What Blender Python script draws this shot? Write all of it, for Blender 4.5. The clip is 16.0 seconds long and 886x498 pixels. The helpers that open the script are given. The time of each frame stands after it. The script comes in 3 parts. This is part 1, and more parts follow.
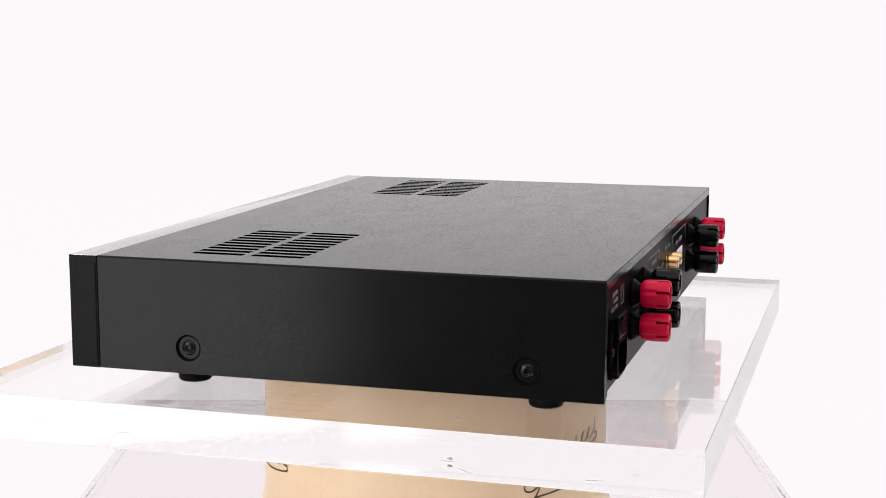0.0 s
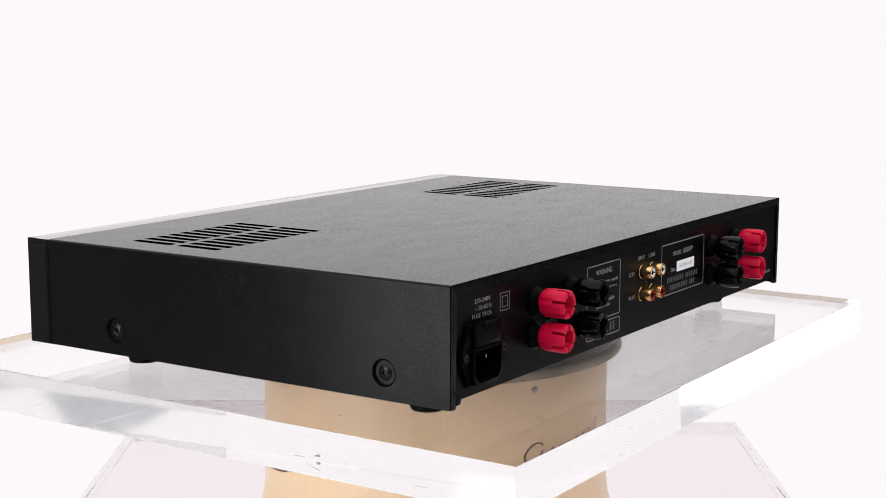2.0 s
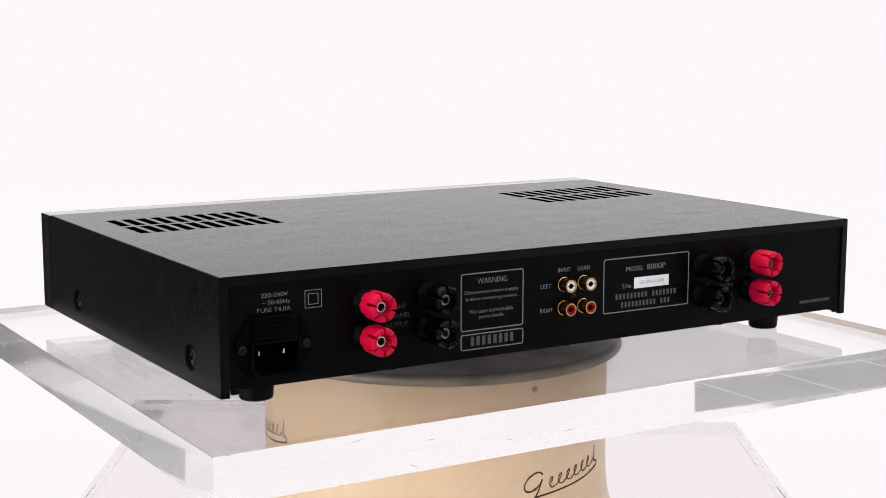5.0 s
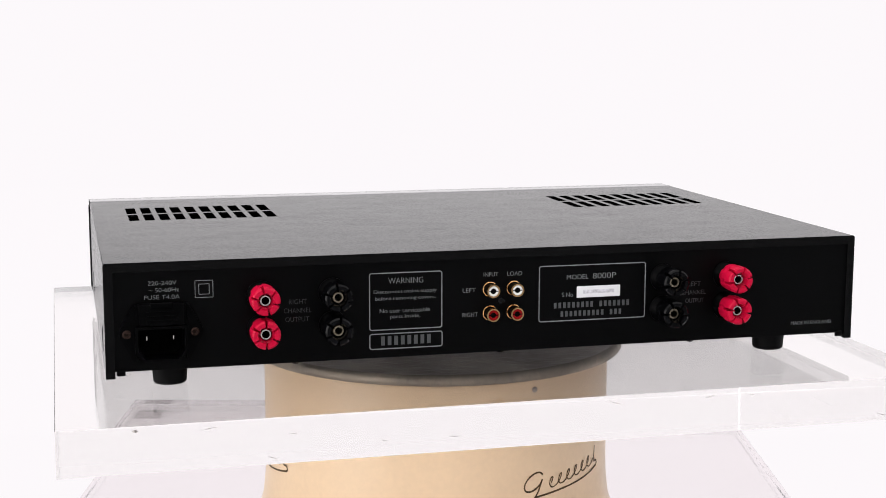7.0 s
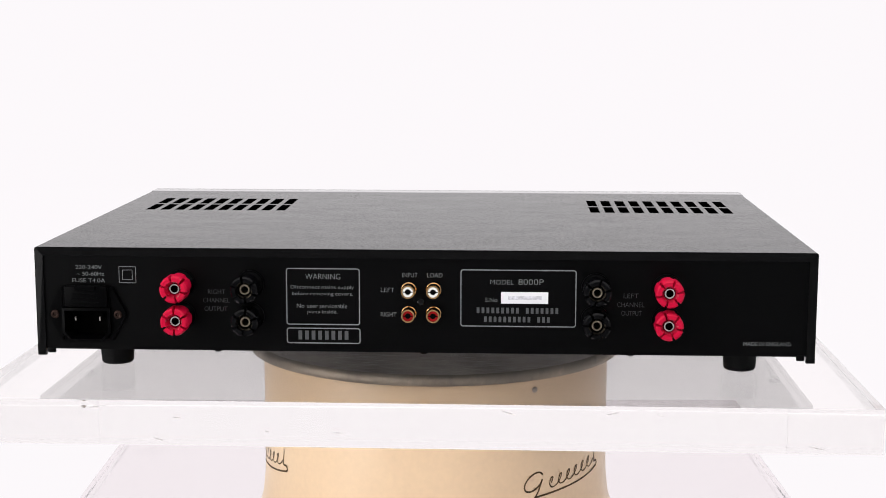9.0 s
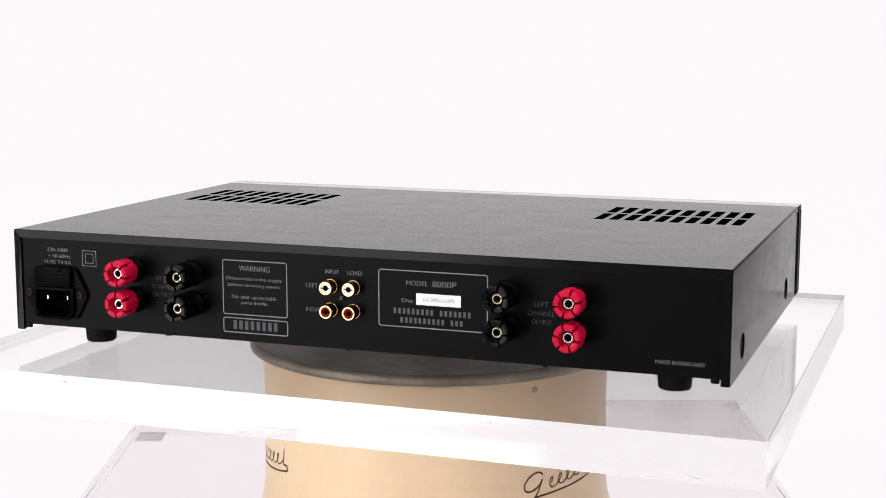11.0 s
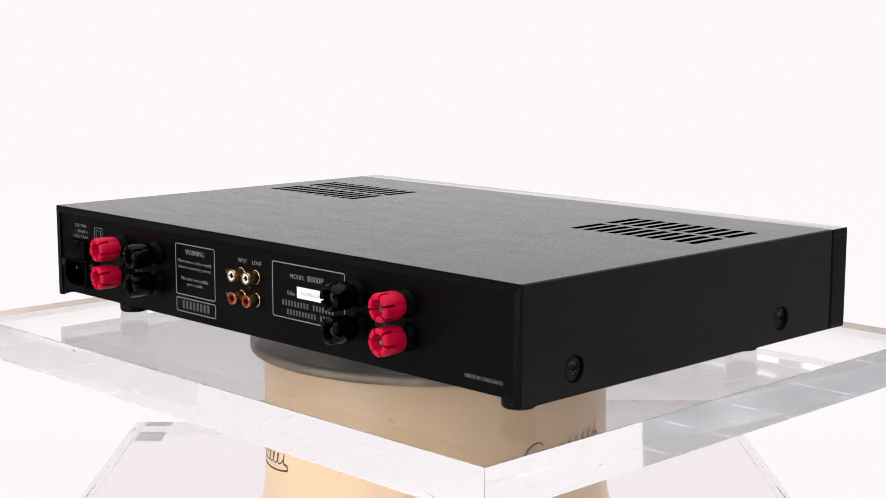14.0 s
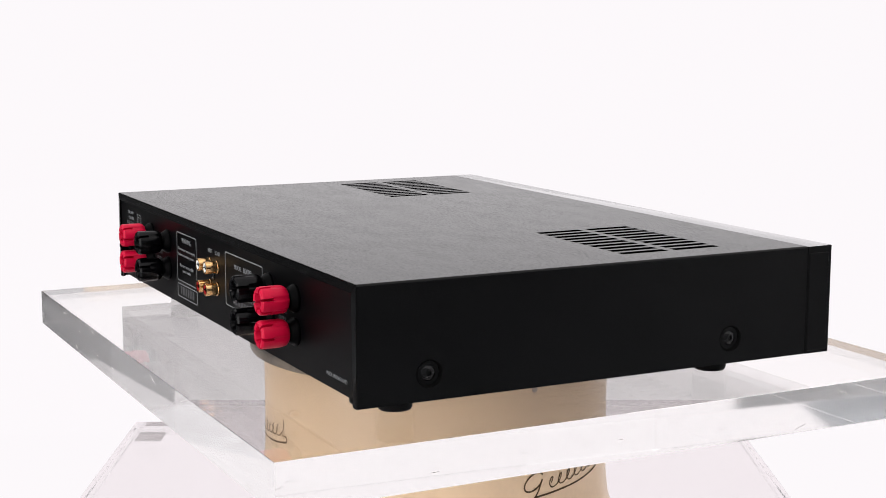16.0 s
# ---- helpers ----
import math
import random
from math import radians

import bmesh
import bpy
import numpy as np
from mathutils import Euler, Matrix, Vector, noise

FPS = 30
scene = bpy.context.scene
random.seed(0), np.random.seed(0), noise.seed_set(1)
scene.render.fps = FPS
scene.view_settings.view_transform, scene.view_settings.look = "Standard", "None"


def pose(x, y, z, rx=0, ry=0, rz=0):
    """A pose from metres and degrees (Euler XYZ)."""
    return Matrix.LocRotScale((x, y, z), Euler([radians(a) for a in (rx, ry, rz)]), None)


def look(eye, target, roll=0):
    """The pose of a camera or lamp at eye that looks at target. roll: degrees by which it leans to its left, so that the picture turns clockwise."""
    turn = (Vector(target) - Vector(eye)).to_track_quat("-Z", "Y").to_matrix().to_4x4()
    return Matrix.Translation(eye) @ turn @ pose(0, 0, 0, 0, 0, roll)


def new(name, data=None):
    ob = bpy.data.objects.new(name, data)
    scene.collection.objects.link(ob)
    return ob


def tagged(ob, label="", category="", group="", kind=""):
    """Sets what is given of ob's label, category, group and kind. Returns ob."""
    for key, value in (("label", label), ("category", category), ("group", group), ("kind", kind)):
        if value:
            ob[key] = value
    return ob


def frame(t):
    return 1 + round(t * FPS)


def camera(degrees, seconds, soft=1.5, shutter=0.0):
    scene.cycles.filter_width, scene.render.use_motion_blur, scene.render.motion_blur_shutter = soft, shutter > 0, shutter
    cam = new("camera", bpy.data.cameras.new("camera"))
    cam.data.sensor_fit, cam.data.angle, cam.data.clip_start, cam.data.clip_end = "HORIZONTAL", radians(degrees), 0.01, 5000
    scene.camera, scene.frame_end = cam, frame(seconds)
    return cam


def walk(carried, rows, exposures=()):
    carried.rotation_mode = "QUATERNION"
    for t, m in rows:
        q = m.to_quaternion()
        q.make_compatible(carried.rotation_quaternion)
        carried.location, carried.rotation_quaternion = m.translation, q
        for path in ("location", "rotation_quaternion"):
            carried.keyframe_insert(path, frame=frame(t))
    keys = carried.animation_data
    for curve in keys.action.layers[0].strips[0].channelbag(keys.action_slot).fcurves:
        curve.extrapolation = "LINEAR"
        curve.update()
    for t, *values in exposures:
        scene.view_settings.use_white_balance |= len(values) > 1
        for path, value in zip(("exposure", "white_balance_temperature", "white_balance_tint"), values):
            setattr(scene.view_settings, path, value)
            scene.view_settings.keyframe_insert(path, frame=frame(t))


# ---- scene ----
cam = camera(32.984, 16.0, soft=0.9)
Z0 = 0.175                      # underside of the amplifier's cover above the studio table
EYE = pose(0, -0.9923, 0.1920 + Z0, 90 - 8.714, 0, -0.277) @ pose(0, 0, 0, 0, 0, 0.078)
walk(cam, [(0.0, EYE), (16.0, EYE)])

# light passes many times to and fro inside the thick acrylic
scene.cycles.max_bounces = scene.cycles.transmission_bounces = scene.cycles.glossy_bounces = 20

# ---- world and lights ----
world = bpy.data.worlds.new("studio_air")
scene.world = world
world.use_nodes = True
world.node_tree.nodes["Background"].inputs["Color"].default_value = (0.02, 0.02, 0.022, 1)
world.node_tree.nodes["Background"].inputs["Strength"].default_value = 1.0


def area_lamp(name, m, sx, sy, watts, colour):
    data = bpy.data.lights.new(name, "AREA")
    data.shape, data.size, data.size_y = "RECTANGLE", sx, sy
    data.energy, data.color = watts, colour
    ob = new(name, data)
    ob.matrix_world = m
    return ob


area_lamp("softbox_overhead", look((-0.15, -0.75, 1.95), (0, 0, Z0)), 1.3, 1.0, 3, (1.0, 0.97, 0.95))
area_lamp("softbox_side", look((-2.10, -1.70, 0.42), (0, 0, Z0)), 1.5, 2.0, 45, (1.0, 0.98, 0.97))


# ---- materials ----
def material(name, colour, rough=0.5, metal=0.0, grain=0.0, grain_size=900.0, blotch=0.0, blotch_size=14.0,
             bump=0.0, ior=1.5, rough_var=0.0, vary=False):
    m = bpy.data.materials.new(name)
    m.use_nodes = True
    nt = m.node_tree
    b = nt.nodes["Principled BSDF"]
    b.inputs["Base Color"].default_value = (*colour, 1)
    b.inputs["Roughness"].default_value = rough
    b.inputs["Metallic"].default_value = metal
    b.inputs["IOR"].default_value = ior
    co = nt.nodes.new("ShaderNodeTexCoord")
    place = co.outputs["Object"]
    if vary:
        info = nt.nodes.new("ShaderNodeObjectInfo")
        far = nt.nodes.new("ShaderNodeMath")
        far.operation = "MULTIPLY"
        far.inputs[1].default_value = 40.0
        shift = nt.nodes.new("ShaderNodeVectorMath")
        nt.links.new(info.outputs["Random"], far.inputs[0])
        nt.links.new(place, shift.inputs[0])
        nt.links.new(far.outputs["Value"], shift.inputs[1])
        place = shift.outputs["Vector"]

    def noise_node(scale, detail):
        n = nt.nodes.new("ShaderNodeTexNoise")
        n.inputs["Scale"].default_value = scale
        n.inputs["Detail"].default_value = detail
        nt.links.new(place, n.inputs["Vector"])
        return n

    out = None
    for amount, scale, detail in ((grain, grain_size, 3), (blotch, blotch_size, 5)):
        if amount <= 0:
            continue
        n = noise_node(scale, detail)
        r = nt.nodes.new("ShaderNodeMapRange")
        r.inputs["From Min"].default_value, r.inputs["From Max"].default_value = 0.3, 0.7
        r.inputs["To Min"].default_value, r.inputs["To Max"].default_value = 1 - amount, 1 + amount
        nt.links.new(n.outputs["Fac"], r.inputs["Value"])
        mx = nt.nodes.new("ShaderNodeMix")
        mx.data_type, mx.blend_type = "RGBA", "MULTIPLY"
        mx.inputs["Factor"].default_value = 1.0
        if out is None:
            mx.inputs["A"].default_value = (*colour, 1)
        else:
            nt.links.new(out, mx.inputs["A"])
        nt.links.new(r.outputs["Result"], mx.inputs["B"])
        out = mx.outputs["Result"]
    if out is not None:
        nt.links.new(out, b.inputs["Base Color"])
    if rough_var > 0:
        n = noise_node(grain_size * 0.45, 5)
        r = nt.nodes.new("ShaderNodeMapRange")
        r.inputs["From Min"].default_value, r.inputs["From Max"].default_value = 0.3, 0.7
        r.inputs["To Min"].default_value, r.inputs["To Max"].default_value = rough - rough_var, rough + rough_var
        nt.links.new(n.outputs["Fac"], r.inputs["Value"])
        nt.links.new(r.outputs["Result"], b.inputs["Roughness"])
    if bump > 0:
        n = noise_node(grain_size, 2)
        bp = nt.nodes.new("ShaderNodeBump")
        bp.inputs["Strength"].default_value = bump
        bp.inputs["Distance"].default_value = 0.0004
        nt.links.new(n.outputs["Fac"], bp.inputs["Height"])
        nt.links.new(bp.outputs["Normal"], b.inputs["Normal"])
    return m


def acrylic(name, colour, rough=0.0):
    m = bpy.data.materials.new(name)
    m.use_nodes = True
    b = m.node_tree.nodes["Principled BSDF"]
    b.inputs["Base Color"].default_value = (*colour, 1)
    b.inputs["Roughness"].default_value = rough
    b.inputs["IOR"].default_value = 1.49
    b.inputs["Transmission Weight"].default_value = 1.0
    return m


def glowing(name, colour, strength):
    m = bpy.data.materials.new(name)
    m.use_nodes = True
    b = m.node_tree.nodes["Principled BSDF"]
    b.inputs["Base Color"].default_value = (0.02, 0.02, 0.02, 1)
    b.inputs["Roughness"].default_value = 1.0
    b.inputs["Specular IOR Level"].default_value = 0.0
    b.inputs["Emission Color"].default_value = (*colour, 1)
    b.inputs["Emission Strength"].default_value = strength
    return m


M_COVER = material("powder_coated_steel", (0.0018, 0.0018, 0.0020), 0.175, grain=0.6, grain_size=1300, blotch=0.25, bump=0.045, rough_var=0.07, ior=1.215)
# bright metal colour carries the grazing sheen of the dark fascia's top
M_FASCIA = material("bright_sheen_fascia", (0.62, 0.62, 0.625), 0.12, metal=1.0, grain=0.2, grain_size=1200, blotch=0.1, bump=0.1)
M_ENDCAP = material("black_moulded_cap", (0.003, 0.003, 0.0033), 0.4, grain=0.2, grain_size=900, blotch=0.1, bump=0.15, ior=1.17)
M_PANEL = material("black_painted_panel", (0.0012, 0.0012, 0.0014), 0.38, grain=0.2, grain_size=1500, blotch=0.15, bump=0.1, ior=1.15)
# near-black that puts the shade of recesses and insides into the colour
M_INSIDE = material("unlit_black_inside", (0.002, 0.002, 0.002), 0.8, ior=1.1, blotch=0.1)
M_UNDER = material("grey_underside_paint", (0.10, 0.10, 0.105), 0.5, blotch=0.15)
M_RUBBER = material("black_rubber", (0.003, 0.003, 0.0033), 0.5, ior=1.17, blotch=0.2, bump=0.1)
M_BOLT = material("blackened_bolt", (0.002, 0.002, 0.0024), 0.12, ior=1.30, blotch=0.1)
M_RED = material("red_plastic", (0.50, 0.003, 0.034), 0.36, ior=1.22, blotch=0.06, blotch_size=120, grain=0.03)
M_BLACKPL = material("black_gloss_plastic", (0.0012, 0.0012, 0.0016), 0.18, ior=1.21, blotch=0.1, blotch_size=90)
M_INLET = material("dull_black_moulding", (0.0012, 0.0012, 0.0014), 0.35, ior=1.10, blotch=0.1, blotch_size=90)
M_BAR = material("thin_grey_print", (0.060, 0.062, 0.066), 0.6, blotch=0.15, blotch_size=300)
M_GOLD = material("gold_plating", (0.54, 0.34, 0.155), 0.16, metal=1.0, blotch=0.06, blotch_size=200)
M_TARNISH = material("tarnished_brass", (0.36, 0.30, 0.22), 0.3, metal=1.0, blotch=0.15, blotch_size=300)
M_NICKEL = material("nickel_plating", (0.72, 0.68, 0.64), 0.2, metal=1.0, blotch=0.08, blotch_size=200)
M_BRASS = material("dull_brass_screw", (0.028, 0.018, 0.015), 0.5, metal=1.0, blotch=0.1, blotch_size=200)
M_WHITEPL = material("white_insulator", (0.80, 0.79, 0.76), 0.4, blotch=0.04)
M_REDPL = material("red_insulator", (0.24, 0.003, 0.004), 0.55, ior=1.2, blotch=0.04)
M_INK = material("pale_grey_ink", (0.195, 0.205, 0.215), 0.6, blotch=0.15, blotch_size=300)
M_INKDIM = material("dim_grey_ink", (0.045, 0.047, 0.05), 0.6, blotch=0.35, blotch_size=260)
M_STICKER = material("white_paper_label", (0.78, 0.78, 0.80), 0.6, blotch=0.05, blotch_size=60)
# bar ink lightened: the label's overexposure is put into its colour
M_STICKINK = material("pale_label_ink", (0.62, 0.61, 0.66), 0.6, blotch=0.3, blotch_size=500)
M_SLAB = acrylic("clear_acrylic", (0.993, 0.972, 0.966))
M_SLABEDGE = acrylic("buffed_acrylic_edge", (0.993, 0.972, 0.966), 0.05)
M_PLATE = acrylic("tinted_acrylic", (0.895, 0.842, 0.857))
M_ALU = material("scratched_aluminium", (0.60, 0.56, 0.51), 0.55, metal=1.0, grain=0.18, grain_size=500, blotch=0.42, blotch_size=24, bump=0.2, rough_var=0.12)

# warm tone puts the cream drum's reflection into the rim's colour
M_RIM = material("satin_warm_aluminium", (0.36, 0.31, 0.25), 0.6, metal=1.0, grain=0.15, grain_size=400, blotch=0.3, blotch_size=30, bump=0.15, rough_var=0.1)


def add_scratches(m, across, along, amount):
    """Long fine streaks of two directions laid over a material's base colour."""
    nt = m.node_tree
    b = nt.nodes["Principled BSDF"]
    src = b.inputs["Base Color"].links[0].from_socket
    co = nt.nodes.new("ShaderNodeTexCoord")
    for turn in (0.35, 1.3):
        mp = nt.nodes.new("ShaderNodeMapping")
        mp.inputs["Rotation"].default_value = (0, 0, turn)
        mp.inputs["Scale"].default_value = (along, across, across)
        n = nt.nodes.new("ShaderNodeTexNoise")
        n.inputs["Scale"].default_value = 1.0
        n.inputs["Detail"].default_value = 2
        r = nt.nodes.new("ShaderNodeMapRange")
        r.inputs["From Min"].default_value, r.inputs["From Max"].default_value = 0.60, 0.68
        r.inputs["To Min"].default_value, r.inputs["To Max"].default_value = 0.0, amount
        mx = nt.nodes.new("ShaderNodeMix")
        mx.data_type = "RGBA"
        mx.inputs["B"].default_value = (0.95, 0.94, 0.92, 1)
        nt.links.new(co.outputs["Object"], mp.inputs["Vector"])
        nt.links.new(mp.outputs["Vector"], n.inputs["Vector"])
        nt.links.new(n.outputs["Fac"], r.inputs["Value"])
        nt.links.new(r.outputs["Result"], mx.inputs["Factor"])
        nt.links.new(src, mx.inputs["A"])
        src = mx.outputs["Result"]
    nt.links.new(src, b.inputs["Base Color"])


def add_smears(m, amount):
    """Wiped-on smears and dust, lengthwise, that make a finish duller and shinier by turns."""
    nt = m.node_tree
    b = nt.nodes["Principled BSDF"]
    src = b.inputs["Roughness"].links[0].from_socket
    co = nt.nodes.new("ShaderNodeTexCoord")
    for scale in ((30, 60, 60), (200, 330, 330)):
        mp = nt.nodes.new("ShaderNodeMapping")
        mp.inputs["Scale"].default_value = scale
        n = nt.nodes.new("ShaderNodeTexNoise")
        n.inputs["Scale"].default_value = 1.0
        n.inputs["Detail"].default_value = 6
        n.inputs["Roughness"].default_value = 0.65
        r = nt.nodes.new("ShaderNodeMapRange")
        r.inputs["From Min"].default_value, r.inputs["From Max"].default_value = 0.3, 0.7
        r.inputs["To Min"].default_value, r.inputs["To Max"].default_value = -amount, amount
        add = nt.nodes.new("ShaderNodeMath")
        nt.links.new(co.outputs["Object"], mp.inputs["Vector"])
        nt.links.new(mp.outputs["Vector"], n.inputs["Vector"])
        nt.links.new(n.outputs["Fac"], r.inputs["Value"])
        nt.links.new(src, add.inputs[0])
        nt.links.new(r.outputs["Result"], add.inputs[1])
        src = add.outputs["Value"]
    nt.links.new(src, b.inputs["Roughness"])


add_scratches(M_ALU, 900.0, 60.0, 0.9)
add_smears(M_COVER, 0.026)
M_CREAM = material("cream_lacquer", (0.86, 0.635, 0.41), 0.30, blotch=0.05, blotch_size=9, grain=0.02, grain_size=300)
M_SCRIPT = material("brown_ink", (0.15, 0.085, 0.03), 0.5, blotch=0.25, blotch_size=200)
M_GREYPATCH = material("matt_patch_grey", (0.42, 0.40, 0.40), 0.9, blotch=0.2, blotch_size=200)
M_FLAW = material("pale_grey_flaw", (0.60, 0.57, 0.55), 0.7, blotch=0.2, blotch_size=400)
M_SCUFF = material("grey_scuff", (0.42, 0.37, 0.34), 0.7, blotch=0.3, blotch_size=400)
# emission stands in for lamps shining on the white paper
M_GLOWPAPER = glowing("glowing_white_paper", (1.0, 0.966, 0.988), 0.958)
# fill light added over the whole room, no fitting behind it
M_CEILGLOW = glowing("ceiling_fill_glow", (1.0, 0.98, 0.985), 1.6)
M_PALEWALL = material("pale_wall_paint", (0.90, 0.89, 0.89), 0.9, blotch=0.03, blotch_size=2)
# greys of unseen surfaces, set by how dark the case must reflect them
M_GREYWALL = material("dark_reflection_grey", (0.07, 0.07, 0.072), 0.9, blotch=0.06, blotch_size=2)
M_MIDWALL = material("mid_reflection_grey", (0.50, 0.50, 0.505), 0.9, blotch=0.05, blotch_size=2)
M_TILE = material("blue_grey_slate_tile", (0.57, 0.60, 0.63), 0.5, grain=0.25, grain_size=9, blotch=0.35, blotch_size=2.5, vary=True)
M_GROUT = material("white_grout", (0.8, 0.79, 0.77), 0.8, blotch=0.05)


# ---- mesh helpers ----
def part(name, bm, mat, parent=None, label="", smooth=True):
    me = bpy.data.meshes.new(name)
    bmesh.ops.recalc_face_normals(bm, faces=bm.faces)
    bm.to_mesh(me)
    bm.free()
    me.materials.append(mat)
    if smooth:
        me.shade_smooth()
        me.set_sharp_from_angle(angle=radians(32))
    ob = new(name, me)
    ob.parent = parent
    if label:
        tagged(ob, label)
    return ob


def box(x0, x1, y0, y1, z0, z1, bevel=0.0, segs=2, bm=None):
    b = bmesh.new()
    bmesh.ops.create_cube(b, size=1)
    for v in b.verts:
        v.co = Vector(((x0 + x1) / 2 + v.co.x * (x1 - x0), (y0 + y1) / 2 + v.co.y * (y1 - y0), (z0 + z1) / 2 + v.co.z * (z1 - z0)))
    if bevel > 0:
        bmesh.ops.bevel(b, geom=b.edges[:], offset=bevel, segments=segs, affect="EDGES", profile=0.5)
    return merge(bm, b)


def merge(bm, b):
    """Adds mesh b to bm, or returns b alone."""
    if bm is None:
        return b
    me = bpy.data.meshes.new("tmp")
    b.to_mesh(me)
    b.free()
    bm.from_mesh(me)
    bpy.data.meshes.remove(me)
    return bm


def lathe(profile, m, steps=40, bm=None, radius_of=None):
    """A solid turned round z from (radius, height) pairs, then moved by m; radius_of(angle, i) scales the radius."""
    b = bmesh.new()
    rings = []
    for i, (r, z) in enumerate(profile):
        if r < 1e-7:
            rings.append([b.verts.new((0, 0, z))])
        else:
            ring = []
            for k in range(steps):
                a = 2 * math.pi * k / steps
                q = r * (radius_of(a, i) if radius_of else 1)
                ring.append(b.verts.new((q * math.cos(a), q * math.sin(a), z)))
            rings.append(ring)
    for p, q in zip(rings, rings[1:]):
        for k in range(steps):
            n = (k + 1) % steps
            if len(p) == 1:
                b.faces.new((p[0], q[k], q[n]))
            elif len(q) == 1:
                b.faces.new((p[k], p[n], q[0]))
            else:
                b.faces.new((p[k], p[n], q[n], q[k]))
    bmesh.ops.transform(b, matrix=m, verts=b.verts)
    return merge(bm, b)


def on_back(x, y, z):
    return pose(x, y, z, 90)


def lettering(text, x0, x1, z0, z1, y, mat, parent):
    """Flat letters on the back panel, filling the given span."""
    cu = bpy.data.curves.new("text", "FONT")
    cu.body = text
    cu.extrude = 0.02
    cu.offset = -0.018
    ob = bpy.data.objects.new("text", cu)
    scene.collection.objects.link(ob)
    bpy.context.view_layer.update()
    me = bpy.data.meshes.new_from_object(ob.evaluated_get(bpy.context.evaluated_depsgraph_get()))
    bpy.data.objects.remove(ob)
    b = bmesh.new()
    b.from_mesh(me)
    bpy.data.meshes.remove(me)
    xs = [v.co.x for v in b.verts]
    ys = [v.co.y for v in b.verts]
    for v in b.verts:
        u = (v.co.x - min(xs)) / (max(xs) - min(xs))
        w = (v.co.y - min(ys)) / (max(ys) - min(ys))
        v.co = Vector((x0 + u * (x1 - x0), y - (0.0002 if v.co.z > 0 else 0), z0 + w * (z1 - z0)))
    return part("lettering", b, mat, parent, "", smooth=False)


def bars(words, x0, x1, z0, z1, y, mat, parent, name="printed_bar"):
    """Plain bars in place of writing: words gives the number of strokes in each word."""
    total = sum(words) + 1.0 * (len(words) - 1)
    step = (x1 - x0) / total
    x = x0
    for w in words:
        for k in range(w):
            part(name, box(x + 0.18 * step, x + 0.74 * step, y - 0.0001, y, z0, z1), mat, parent, "", smooth=False)
            x += step
        x += step


def outline(x0, x1, z0, z1, y, w, r, mat, parent, name="printed_frame"):
    """A printed rectangle with round corners."""
    b = bmesh.new()
    loops = []
    for inset in (0.0, w):
        for dy in (0.0001, 0.0):
            loop = []
            for cx, cz, a0 in ((x1 - r, z1 - r, 0), (x0 + r, z1 - r, 90), (x0 + r, z0 + r, 180), (x1 - r, z0 + r, 270)):
                for k in range(5):
                    a = radians(a0 + k * 22.5)
                    q = max(r - inset, 0.00001)
                    loop.append(b.verts.new((cx + q * math.cos(a), y - dy, cz + q * math.sin(a))))
            loops.append(loop)
    n = len(loops[0])
    for p, q in ((0, 2), (1, 0), (2, 3)):
        for k in range(n):
            j = (k + 1) % n
            b.faces.new((loops[p][k], loops[p][j], loops[q][j], loops[q][k]))
    return part(name, b, mat, parent, "", smooth=False)


